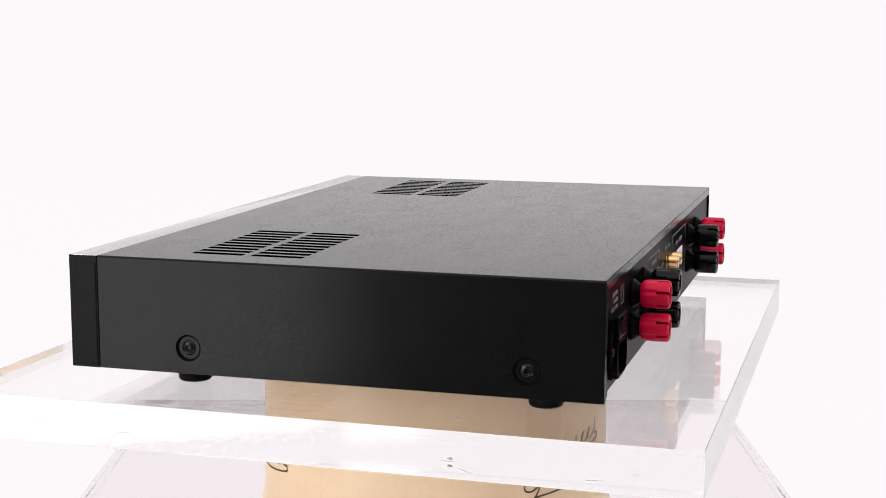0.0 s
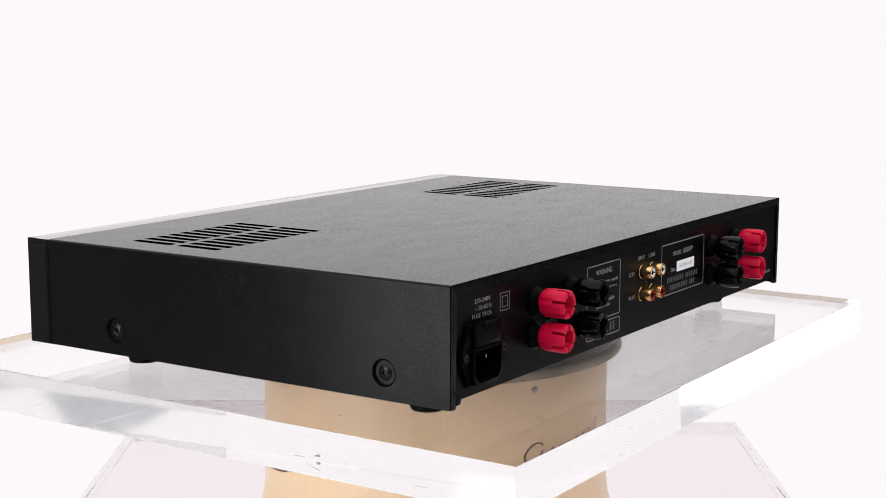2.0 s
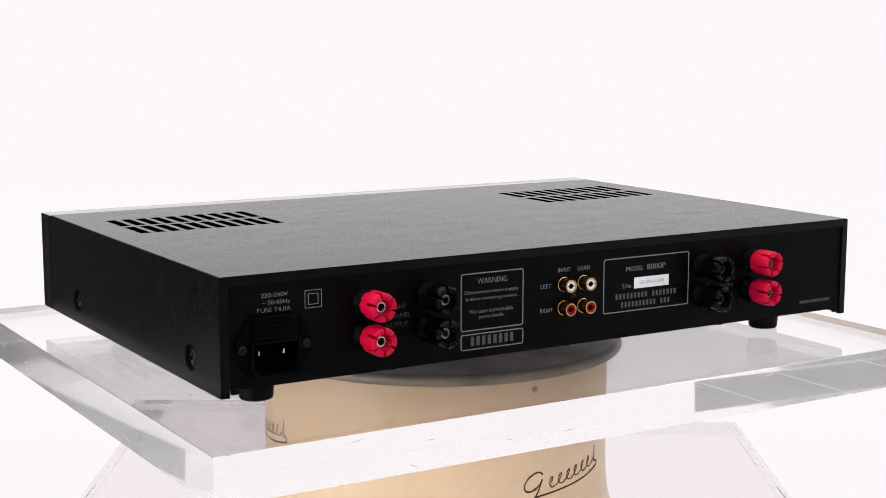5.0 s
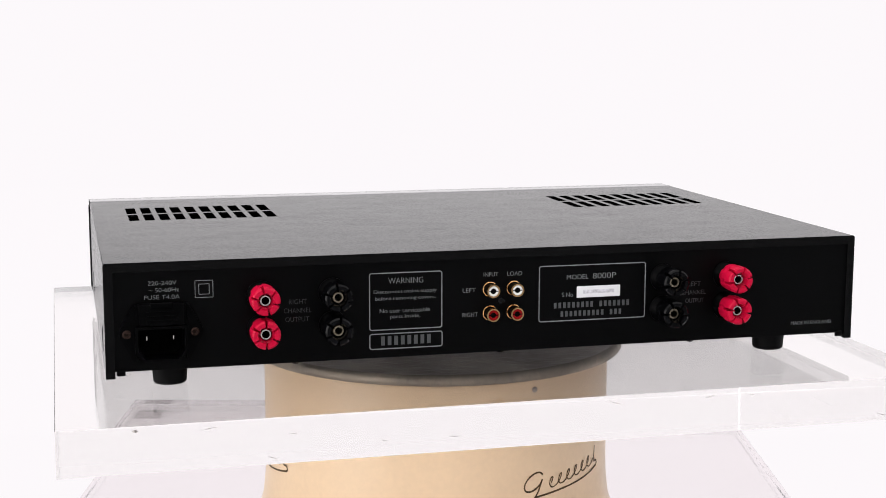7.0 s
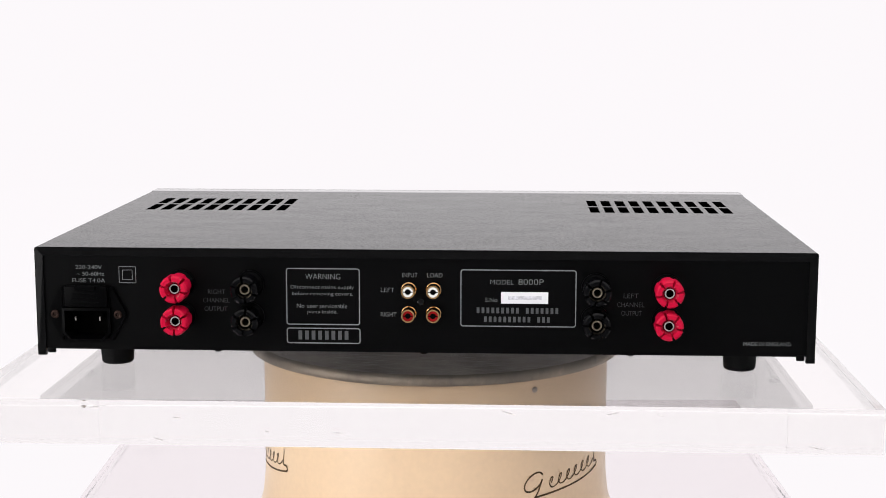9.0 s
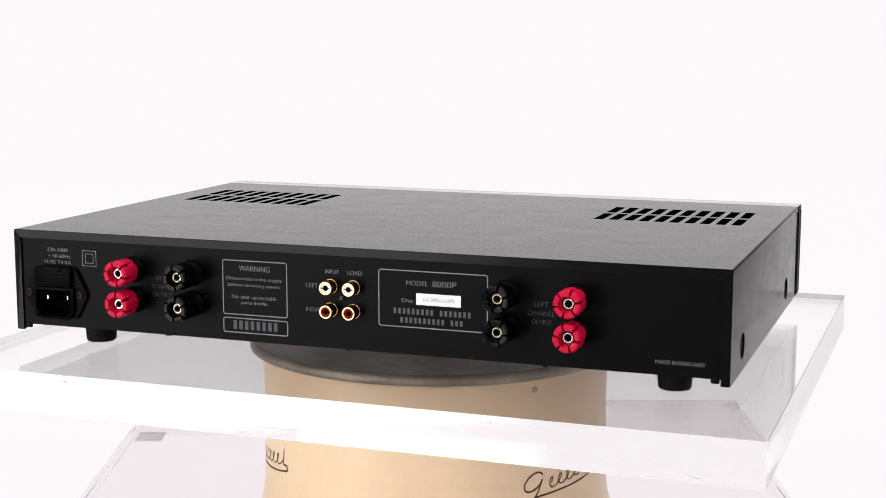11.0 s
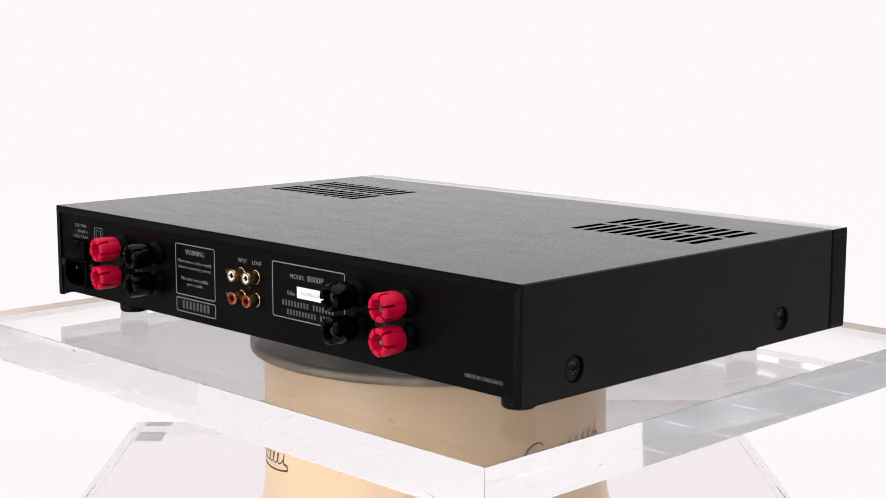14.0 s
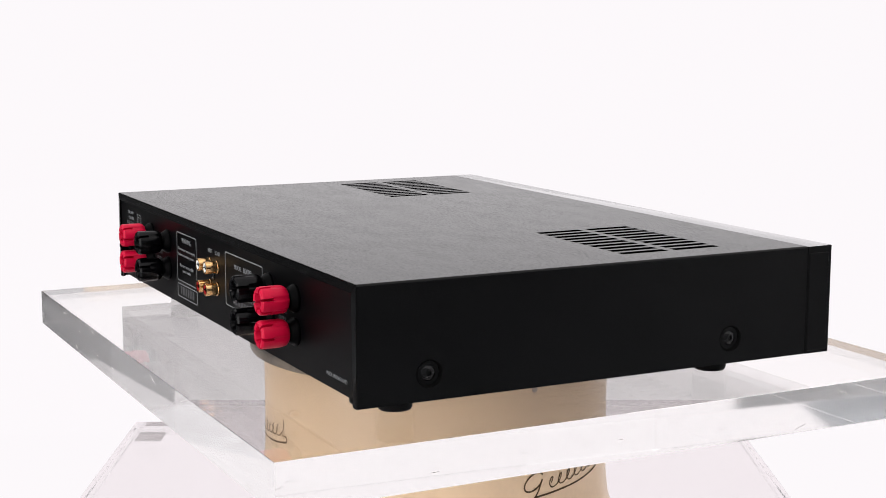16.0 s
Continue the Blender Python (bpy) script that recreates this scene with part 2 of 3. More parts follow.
# ---- the studio ----
def studio():
    # white paper sweep: over the table, up in a curve, and up behind; it emits its own white
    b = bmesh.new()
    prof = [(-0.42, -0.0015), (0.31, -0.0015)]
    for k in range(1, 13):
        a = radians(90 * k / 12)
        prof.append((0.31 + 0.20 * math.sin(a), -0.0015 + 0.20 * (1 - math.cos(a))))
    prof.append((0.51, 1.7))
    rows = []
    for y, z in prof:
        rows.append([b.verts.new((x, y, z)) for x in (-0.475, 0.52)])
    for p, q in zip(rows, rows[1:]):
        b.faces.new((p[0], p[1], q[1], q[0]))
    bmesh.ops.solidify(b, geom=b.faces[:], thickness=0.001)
    sweep = part("backdrop", b, M_GLOWPAPER)
    tagged(sweep, "seamless white paper backdrop sweeping up from the table, its brightness given by a glow", "backdrop", kind="structure")
    # unseen glowing sheet, added so the slab's left edge refracts white
    tagged(part("added_glow_sheet", box(0.524, 0.82, -0.415, 0.31, -0.0026, -0.0012), M_GLOWPAPER), "unseen flat glowing sheet, added to whiten what the slab's edges refract", "paper", kind="structure")
    tagged(part("table", box(-0.47, 0.83, -0.41, 0.32, -0.9, -0.003, 0.004, 2), M_PALEWALL), "plain white table block under the paper sweep", "table", kind="structure")
    # unseen low screen, added to keep reflections in the case's right side dark
    tagged(part("wall_partition", box(0.80, 5.0, 1.70, 1.78, -0.9, 0.5), M_GREYWALL), "unseen low dark screen, added to darken the case's side reflections", "wall", kind="structure")
    # unseen walls close the room; each tone shapes what case and slab show
    tagged(part("wall_front", box(-5.0, 5.0, -3.2, -3.1, -0.9, 2.2), M_MIDWALL), "unseen wall behind the camera, its grey set for reflections", "wall", kind="structure")
    tagged(part("wall_right", box(5.0, 5.1, -3.2, 2.9, -0.9, 2.2), M_PALEWALL), "unseen side wall, pale to whiten what the slab refracts", "wall", kind="structure")
    tagged(part("wall_left", box(-5.1, -5.0, -3.2, 2.9, -0.9, 2.2), M_MIDWALL), "unseen side wall, its grey set for reflections", "wall", kind="structure")
    tagged(part("wall_back", box(-5.0, 5.0, 2.8, 2.9, -0.9, 2.2), M_GREYWALL), "unseen wall behind the sweep, dark to keep the case's reflections dark", "wall", kind="structure")
    # the unseen ceiling glows all over to brighten stand and room
    tagged(part("ceiling", box(-5.1, 5.1, -3.2, 2.9, 2.2, 2.3), M_CEILGLOW), "unseen ceiling that glows white as an added fill light", "ceiling", kind="structure")
    fl = part("floor", box(-5.1, 5.1, -3.2, 2.9, -1.0, -0.906), M_GROUT)
    tagged(fl, "floor of blue-grey slate tiles with pale joints", "floor", kind="structure")
    me = None
    for i in range(22):
        for j in range(13):
            if me is None:
                t = part("tile", box(-0.219, 0.219, -0.219, 0.219, -0.006, 0.006, 0.003, 1), M_TILE, fl)
                me = t.data
            else:
                t = new("tile", me)
                t.parent = fl
            t.location = (-4.74 + 0.4515 * i, -2.85 + 0.4515 * j, -0.906)


# ---- the stand ----
def flourish(a0, a1, parent):
    """A slanted coil of brown ink with an underline, wound on the drum between two bearings (degrees)."""
    R = 0.1157
    strokes = []
    head = []
    for k in range(41):
        a = radians(40 + 330 * k / 40)
        head.append((0.115 + 0.085 * math.cos(a) + 0.04 * math.sin(a), -0.0912 + 0.0058 * math.sin(a)))
    head += [(0.165, -0.0975), (0.130, -0.1012)]
    strokes.append((head, 0.00055))
    coil = []
    for k in range(141):
        u = k / 140
        ph = 2 * math.pi * 6.0 * u
        coil.append((0.27 + 0.63 * u + 0.034 * math.cos(ph) + 0.022 * math.sin(ph), -0.0940 + 0.0056 * u + 0.0036 * math.sin(ph)))
    strokes.append((coil, 0.00042))
    strokes.append(([(0.945, -0.0915), (0.955, -0.0870), (0.968, -0.0805)], 0.00045))
    under = []
    for k in range(41):
        u = k / 40
        under.append((0.12 + 0.86 * u, -0.1012 + 0.0042 * u + 0.0022 * u ** 5))
    for k in range(10):
        a = radians(-70 + k * 22)
        under.append((0.985 + 0.035 * math.cos(a), -0.0928 + 0.0020 * math.sin(a)))
    strokes.append((under, 0.00060))
    b = bmesh.new()
    for line, w in strokes:
        pts = []
        for u, z in line:
            a = radians(a0 + (a1 - a0) * u)
            pts.append((a, z))
        prev = None
        for k, (a, z) in enumerate(pts):
            n = pts[min(k + 1, len(pts) - 1)]
            p = pts[max(k - 1, 0)]
            dx, dz = (n[0] - p[0]) * R, n[1] - p[1]
            l = math.hypot(dx, dz) or 1
            ox, oz = -dz / l * w / R, dx / l * w
            pair = []
            for s in (-1, 1):
                aa, zz = a + s * ox, z + s * oz
                pair.append(b.verts.new((R * math.sin(aa), -R * math.cos(aa), zz + Z0)))
            if prev:
                b.faces.new((prev[0], prev[1], pair[1], pair[0]))
            prev = pair
    bmesh.ops.solidify(b, geom=b.faces[:], thickness=0.0001)
    return part("ink_flourish", b, M_SCRIPT, parent, "dark brown script flourish with an underline", smooth=False)


def stand():
    plate = part("base_plate", box(-0.258, 0.258, -0.258, 0.258, 0, 0.025, 0.0008, 1), M_PLATE, smooth=False)
    plate.visible_shadow = False
    part("felt_pad", box(-0.252, -0.230, 0.222, 0.247, -0.0013, -0.0003, 0.0002, 1), M_GREYPATCH, plate, "small grey patch under the plate's back corner")
    tagged(plate, "square tinted clear acrylic base plate under the cream drum", "acrylic plate")
    drum = new("display_drum")
    tagged(drum, "cream lacquered round drum with brown script, on an acrylic plate", "display stand")
    prof = [(0.0, 0.025), (0.1245, 0.025), (0.1250, 0.0255), (0.1250, 0.030), (0.1205, 0.040), (0.1175, 0.050), (0.1158, 0.066),
            (0.1155, 0.080), (0.1155, 0.1288), (0.1148, 0.1294), (0.1120, 0.1296), (0.1120, 0.1312), (0.0, 0.1312)]
    part("drum_body", lathe(prof, pose(0, 0, 0), 128), M_CREAM, drum)
    flourish(27.5, 64.0, drum)
    flourish(-92.5, -56.0, drum)
    # small screw near the rim
    part("screw", lathe([(0, 0), (0.0019, 0), (0.0019, 0.0006), (0.0012, 0.001), (0, 0.001)],
                        pose(0.1155 * math.sin(radians(31.6)), -0.1155 * math.cos(radians(31.6)), 0.1232, 90, 0, 31.6), 16), M_SCUFF, drum, "small dull grey screw")
    return drum


def platter():
    ob = part("metal_platter", lathe([(0, 0.1312), (0.1215, 0.1312), (0.1215, 0.1376), (0, 0.1376)], pose(0, 0, 0), 128), M_ALU)
    part("rim", lathe([(0.1214, 0.1312), (0.1225, 0.1310), (0.1240, 0.1313), (0.1248, 0.1323), (0.1250, 0.1340), (0.1247, 0.1358), (0.1238, 0.1369), (0.1222, 0.1375), (0.1214, 0.1376)], pose(0, 0, 0), 128), M_RIM, ob, "satin rim, the cream drum's reflection put into its warm colour")
    tagged(ob, "scratched grey aluminium turntable platter on the cream drum", "turntable platter")
    return ob


def slab():
    ob = new("acrylic_slab")
    tagged(ob, "thick clear acrylic slab with polished edges, turning on the platter", "acrylic slab")
    body = part("slab_body", box(-0.25, 0.25, -0.21, 0.21, 0.1378, 0.1628, 0.00015, 1), M_SLAB, ob, smooth=False)
    body.data.materials.append(M_SLABEDGE)
    for f in body.data.polygons:
        f.material_index = 1 if abs(f.normal.z) < 0.5 else 0
    body.visible_shadow = False
    part("flaw", lathe([(0, -0.0008), (0.0011, -0.0005), (0.0016, 0), (0.0011, 0.0005), (0, 0.0008)], pose(-0.2066, -0.0749, 0.1398), 14), M_FLAW, ob, "small grey flaw inside the clear slab")
    # fine scratches on the polished edges
    rnd = random.Random(5)
    for k in range(18):
        b = bmesh.new()
        length, bow, lean, z = rnd.uniform(0.003, 0.010), rnd.uniform(-0.12, 0.12), rnd.uniform(-0.35, 0.35), rnd.uniform(0.1405, 0.1600)
        prev = None
        for i in range(7):
            u = i / 6 - 0.5
            w = 0.00016 * (1 - 3.4 * u * u)
            zc = z + length * (lean * u + bow * (u * u - 0.25))
            pair = [b.verts.new((u * length, 0, max(0.1380, min(0.1626, zc + q * w)))) for q in (-1, 1)]
            if prev:
                b.faces.new((prev[0], prev[1], pair[1], pair[0]))
            prev = pair
        bmesh.ops.solidify(b, geom=b.faces[:], thickness=0.00004)
        side = k % 4
        m = (pose(rnd.uniform(-0.22, 0.22), -0.21006, 0), pose(-0.25006, rnd.uniform(-0.18, 0.18), 0, 0, 0, 90),
             pose(rnd.uniform(-0.22, 0.22), -0.21006, 0), pose(0.25006, rnd.uniform(-0.18, 0.18), 0, 0, 0, 90))[side]
        bmesh.ops.transform(b, matrix=m, verts=b.verts)
        part("scratch", b, M_FLAW, ob, "", smooth=False)
    return ob


# ---- the amplifier ----
W2, YB, YJ, YF, H = 0.2225, -0.1556, 0.1280, 0.1454, 0.0632
YP = -0.1550                     # face of the back panel
FOOT = 0.0120
BOLT_Y, BOLT_Z, BORE = (0.0742, -0.1156), 0.0143, 0.0071
SLOT_Y = ((0.016, 0.0465), (0.0515, 0.082))


def slots(x0):
    return [(x0 + k * 0.00995, x0 + k * 0.00995 + 0.0064) for k in range(10)]


def sheet_with_slots(x0, x1, y0, y1, z, thick, holes):
    """A metal sheet, its top at z, with rectangular holes through it."""
    xs = sorted({round(v, 6) for v in [x0, x1] + [h[i] for h in holes for i in (0, 1)]})
    ys = sorted({round(v, 6) for v in [y0, y1] + [h[i] for h in holes for i in (2, 3)]})
    b = bmesh.new()
    grid = {}

    def vert(i, j, s):
        if (i, j, s) not in grid:
            grid[i, j, s] = b.verts.new((xs[i], ys[j], z - s * thick))
        return grid[i, j, s]

    def solid(i, j):
        if not (0 <= i < len(xs) - 1 and 0 <= j < len(ys) - 1):
            return False
        cx, cy = (xs[i] + xs[i + 1]) / 2, (ys[j] + ys[j + 1]) / 2
        return not any(h[0] < cx < h[1] and h[2] < cy < h[3] for h in holes)

    for i in range(len(xs) - 1):
        for j in range(len(ys) - 1):
            if not solid(i, j):
                continue
            for s in (0, 1):
                b.faces.new([vert(i, j, s), vert(i + 1, j, s), vert(i + 1, j + 1, s), vert(i, j + 1, s)])
            for di, dj, e in ((-1, 0, ((0, 0), (0, 1))), (1, 0, ((1, 0), (1, 1))), (0, -1, ((0, 0), (1, 0))), (0, 1, ((0, 1), (1, 1)))):
                if not solid(i + di, j + dj):
                    (a, c), (d, f) = e
                    b.faces.new([vert(i + a, j + c, 0), vert(i + d, j + f, 0), vert(i + d, j + f, 1), vert(i + a, j + c, 1)])
    return b


def amp_cover(amp):
    holes = [(a, b, y0, y1) for x0 in (-0.2000, 0.1040) for a, b in slots(x0) for y0, y1 in SLOT_Y]
    r = 0.0014
    b = sheet_with_slots(-W2 + r, W2 - r, YB, YJ, H, 0.0012, holes)
    cover = part("cover", b, M_COVER, amp, "black powder-coated steel cover with vent slots")
    # bent corner and side wall, both sides; the wall is bored for the sunken bolts
    top = H - r
    for s in (-1, 1):
        b = bmesh.new()
        outer = [(W2 - r + r * math.sin(radians(a)), top + r * math.cos(radians(a))) for a in range(0, 91, 15)]
        ends = [[b.verts.new((s * x, y, z)) for x, z in outer] for y in (YB, YJ)]
        for k in range(len(outer) - 1):
            b.faces.new((ends[0][k], ends[0][k + 1], ends[1][k + 1], ends[1][k]))
        x, xi = s * W2, s * (W2 - 0.0014)

        def quad(*yz, at=x, b=b):
            b.faces.new([b.verts.new((at, y, z)) for y, z in yz])

        ys = [YB]
        for y in sorted(BOLT_Y):
            ys += [y - BORE * 1.5, y + BORE * 1.5]
        ys.append(YJ)
        for k, (y0, y1) in enumerate(zip(ys, ys[1:])):
            if k % 2 == 0:
                quad((y0, 0), (y1, 0), (y1, top), (y0, top))
                continue
            yc, q = (y0 + y1) / 2, BORE * 1.5
            quad((y0, 0), (y1, 0), (y1, BOLT_Z - q), (y0, BOLT_Z - q))
            quad((y0, BOLT_Z + q), (y1, BOLT_Z + q), (y1, top), (y0, top))
            hole, frame_edge = [], []
            for i in range(40):
                c, d = math.cos(math.pi * i / 20), math.sin(math.pi * i / 20)
                g = q / max(abs(c), abs(d))
                hole.append(b.verts.new((x, yc + BORE * c, BOLT_Z + BORE * d)))
                frame_edge.append(b.verts.new((x, yc + g * c, BOLT_Z + g * d)))
            for i in range(40):
                j = (i + 1) % 40
                b.faces.new((hole[i], hole[j], frame_edge[j], frame_edge[i]))
        quad((YB, 0), (YJ, 0), (YJ, H - 0.0012), (YB, H - 0.0012), at=xi)
        for y in (YB, YJ):
            b.faces.new([b.verts.new(p) for p in ((x, y, 0), (x, y, top), (xi, y, top), (xi, y, 0))])
        b.faces.new([b.verts.new(p) for p in ((x, YB, 0), (x, YJ, 0), (xi, YJ, 0), (xi, YB, 0))])
        bmesh.ops.remove_doubles(b, verts=b.verts[:], dist=0.000002)
        part("side_wall", b, M_COVER, cover, "", smooth=False)
    # mitred return flange round the back panel
    b = bmesh.new()
    o, i = [(-W2, 0.0), (-W2, H), (W2, H), (W2, 0.0)], [(-W2 + 0.0050, 0.0), (-W2 + 0.0050, H - 0.0050), (W2 - 0.0050, H - 0.0050), (W2 - 0.0050, 0.0)]
    vo = [b.verts.new((x * 0.9975, YB - 0.0002, z if z == 0 else z - 0.0007)) for x, z in o]
    vi = [b.verts.new((x, YB - (0.0004 if z == 0 else 0.0007), z)) for x, z in i]
    wo = [b.verts.new((x * 0.9975, YB + 0.001, z if z == 0 else z - 0.0007)) for x, z in o]
    wi = [b.verts.new((x, YP + 0.0016, z)) for x, z in i]
    for k in range(3):
        for p, q in ((vo, vi), (wo, wi), (vo, wo), (vi, wi)):
            b.faces.new((p[k], p[k + 1], q[k + 1], q[k]))
    for k in (0, 3):
        b.faces.new((vo[k], vi[k], wi[k], wo[k]))
    part("flange", b, M_COVER, cover, "", smooth=False)
    # tongues at the lower back corners
    for s in (-1, 1):
        x0, x1 = sorted((s * (W2 - 0.0056), s * (W2 - 0.0105)))
        part("tongue", box(x0, x1, YP - 0.0008, YP + 0.001, 0.0012, 0.0045, 0.0008, 2), M_PANEL, cover)
    # sunken side bolts, each in a cup whose dull black holds the recess's shade
    for s in (-1, 1):
        for y in BOLT_Y:
            m = pose(s * W2, y, BOLT_Z, 0, 90 * s, 0)
            cup = part("bolt_cup", lathe([(BORE + 0.0003, 0.00012), (BORE - 0.0001, 0.00008), (BORE - 0.0007, -0.0007), (BORE - 0.0009, -0.0030), (BORE - 0.0015, -0.0036), (0.0, -0.0036)], m, 40), M_INSIDE, cover, "sunken cup, the hole's shade put into its dull black")
            part("bolt", lathe([(0.0, -0.0020), (0.0013, -0.0020), (0.0015, -0.0006), (0.0019, -0.0004), (0.0034, -0.0008), (0.0044, -0.0016), (0.0049, -0.0027), (0.0049, -0.0036)], m, 28), M_BOLT, cup, "glossy black socket bolt")
    return cover


def amp_chassis(amp):
    fas = part("fascia", box(-W2, W2, YJ + 0.0006, YF, 0, H, 0.0005, 2), M_FASCIA, amp, "smooth front fascia, the sheen on its top put into bright metal")
    for s in (-1, 1):
        x0, x1 = sorted((s * (W2 - 0.001), s * (W2 + 0.0003)))
        cap = part("end_cap", box(x0, x1, YJ + 0.0004, YF + 0.0001, -0.0001, H - 0.0002, 0.0002, 1), M_ENDCAP, fas, "matt black end cap")
        x0, x1 = sorted((s * (W2 + 0.0001), s * (W2 + 0.0008)))
        part("inlay", box(x0, x1, YJ + 0.0012, YF - 0.0022, 0.0016, H - 0.0040, 0.0003, 1), M_ENDCAP, cap)
    # black blocks added to make the inside dark behind the slots
    part("lining", box(-W2 + 0.0060, W2 - 0.0060, YP + 0.012, YJ + 0.0004, 0.0072, 0.0240), M_INSIDE, amp, "black block in place of the case's unlit inside")
    part("front_lining", box(-W2 + 0.0016, W2 - 0.0016, YJ - 0.0015, YJ + 0.0003, 0.0245, H - 0.0014), M_INSIDE, amp)
    holes = [(a, b, y0, y1) for x0 in (-0.2000, 0.1040) for a, b in slots(x0) for y0, y1 in SLOT_Y]
    part("bottom_plate", sheet_with_slots(-W2 + 0.0016, W2 - 0.0016, YP + 0.0022, YJ, 0.0055, 0.0018, holes), M_UNDER, amp, "dark underside plate with vent slots", smooth=False)
    b = sheet_with_slots(-W2 + 0.0016, W2 - 0.0016, 0.0036, H - 0.0014, 0.0, 0.002, [(-0.2052, -0.1800, 0.0102, 0.0272)])
    for v in b.verts:
        v.co = Vector((v.co.x, YP - v.co.z, v.co.y))
    back = part("back_panel", b, M_PANEL, amp, "matt black back panel with printed legends")
    for x in (-0.1186, 0.0008, 0.1192):
        part("edge_screw", lathe([(0, 0), (0.0030, 0), (0.0028, 0.0014), (0.0017, 0.0024), (0, 0.0026)], pose(x, YP + 0.006, 0.0042, 180), 20), M_BOLT, amp)
    for x in (-0.213, 0.213):
        part("underside_screw", lathe([(0, 0), (0.0036, 0), (0.0034, 0.0012), (0.0020, 0.0018), (0, 0.0019)], pose(x, -0.084, 0.0037, 180), 18), M_BOLT, amp)
    for x in (-0.186, 0.186):
        for y in (0.088, -0.1180):
            part("foot", lathe([(0, 0.0042), (0.0105, 0.0042), (0.0104, 0.0020), (0.0094, -FOOT + 0.0010), (0.0086, -FOOT), (0, -FOOT)], pose(x, y, 0), 36), M_RUBBER, amp, "round black rubber foot")
    return back


def binding_post(amp, x, z, mat, label, turn):
    """A collar on the panel, a fluted knob with six slots cut into its end, and a hollow core sunk in it."""
    at = on_back(x, YP, z)
    post = part("binding_post", lathe([(0, 0), (0.0080, 0), (0.0080, 0.0012), (0.0066, 0.0034), (0.0056, 0.0044), (0.0054, 0.0064), (0, 0.0064)], at, 32), M_INLET, amp, label)
    bore = 0.0032

    def notches(a, i):
        d = abs(((a * 6 / (2 * math.pi)) % 1.0) - 0.5) * 2          # 1 at a notch
        r = KNOB[i][0]
        if 6 <= i <= 10:
            return 1 - (1 - (bore + 0.0004) / r) * min(1.0, max(0.0, d - 0.82) / 0.07)
        return 1 - 0.07 * min(1.0, max(0.0, d - 0.62) / 0.2) if 2 <= i <= 5 else 1.0

    part("knob", lathe(KNOB, at @ pose(0, 0, 0, 0, 0, turn), 120, radius_of=notches), mat, post)
    part("core", lathe([(0.0030, 0.0100), (0.0030, 0.0172), (0.0028, 0.0176), (0.0021, 0.0176), (0.0019, 0.0171), (0.0019, 0.0105), (0, 0.0105)], at, 28), M_NICKEL if mat is M_RED else M_TARNISH, post, "hollow plated metal core")
    # black disc in place of the dark down the hollow core
    part("bore", lathe([(0, 0.0108), (0.00185, 0.0108), (0.00185, 0.0111), (0, 0.0111)], at, 16), M_INSIDE, post)
    return post


# the knob's half section: back, body, slotted end, bore
KNOB = [(0.0040, 0.0056), (0.0060, 0.0056), (0.0071, 0.0066), (0.0077, 0.0082), (0.0079, 0.0105), (0.0079, 0.0148),
        (0.0079, 0.01485), (0.0079, 0.0196), (0.0077, 0.0208), (0.0068, 0.0216), (0.0048, 0.0215), (0.0035, 0.0178), (0.0032, 0.0130)]


def phono_socket(amp, x, z, ring, label):
    sock = part("phono_socket", lathe([(0, 0), (0.0043, 0), (0.0043, 0.0010), (0.0040, 0.0012), (0.0040, 0.0080), (0.0038, 0.0085), (0.0030, 0.0085), (0.0029, 0.0076), (0, 0.0076)], on_back(x, YP, z), 36), M_GOLD, amp, label)
    part("insulator", lathe([(0.0030, 0.0076), (0.0029, 0.0083), (0.0017, 0.0082), (0.0015, 0.0072), (0, 0.0072)], on_back(x, YP, z), 28), ring, sock)
    part("contact", lathe([(0, 0.0073), (0.0016, 0.0073), (0.0016, 0.0078), (0, 0.0078)], on_back(x, YP, z), 20), M_INSIDE, sock)
    part("slit", box(x - 0.0027, x + 0.0027, YP - 0.00838, YP - 0.0077, z - 0.00025, z + 0.00025), M_INSIDE, sock)
    return sock


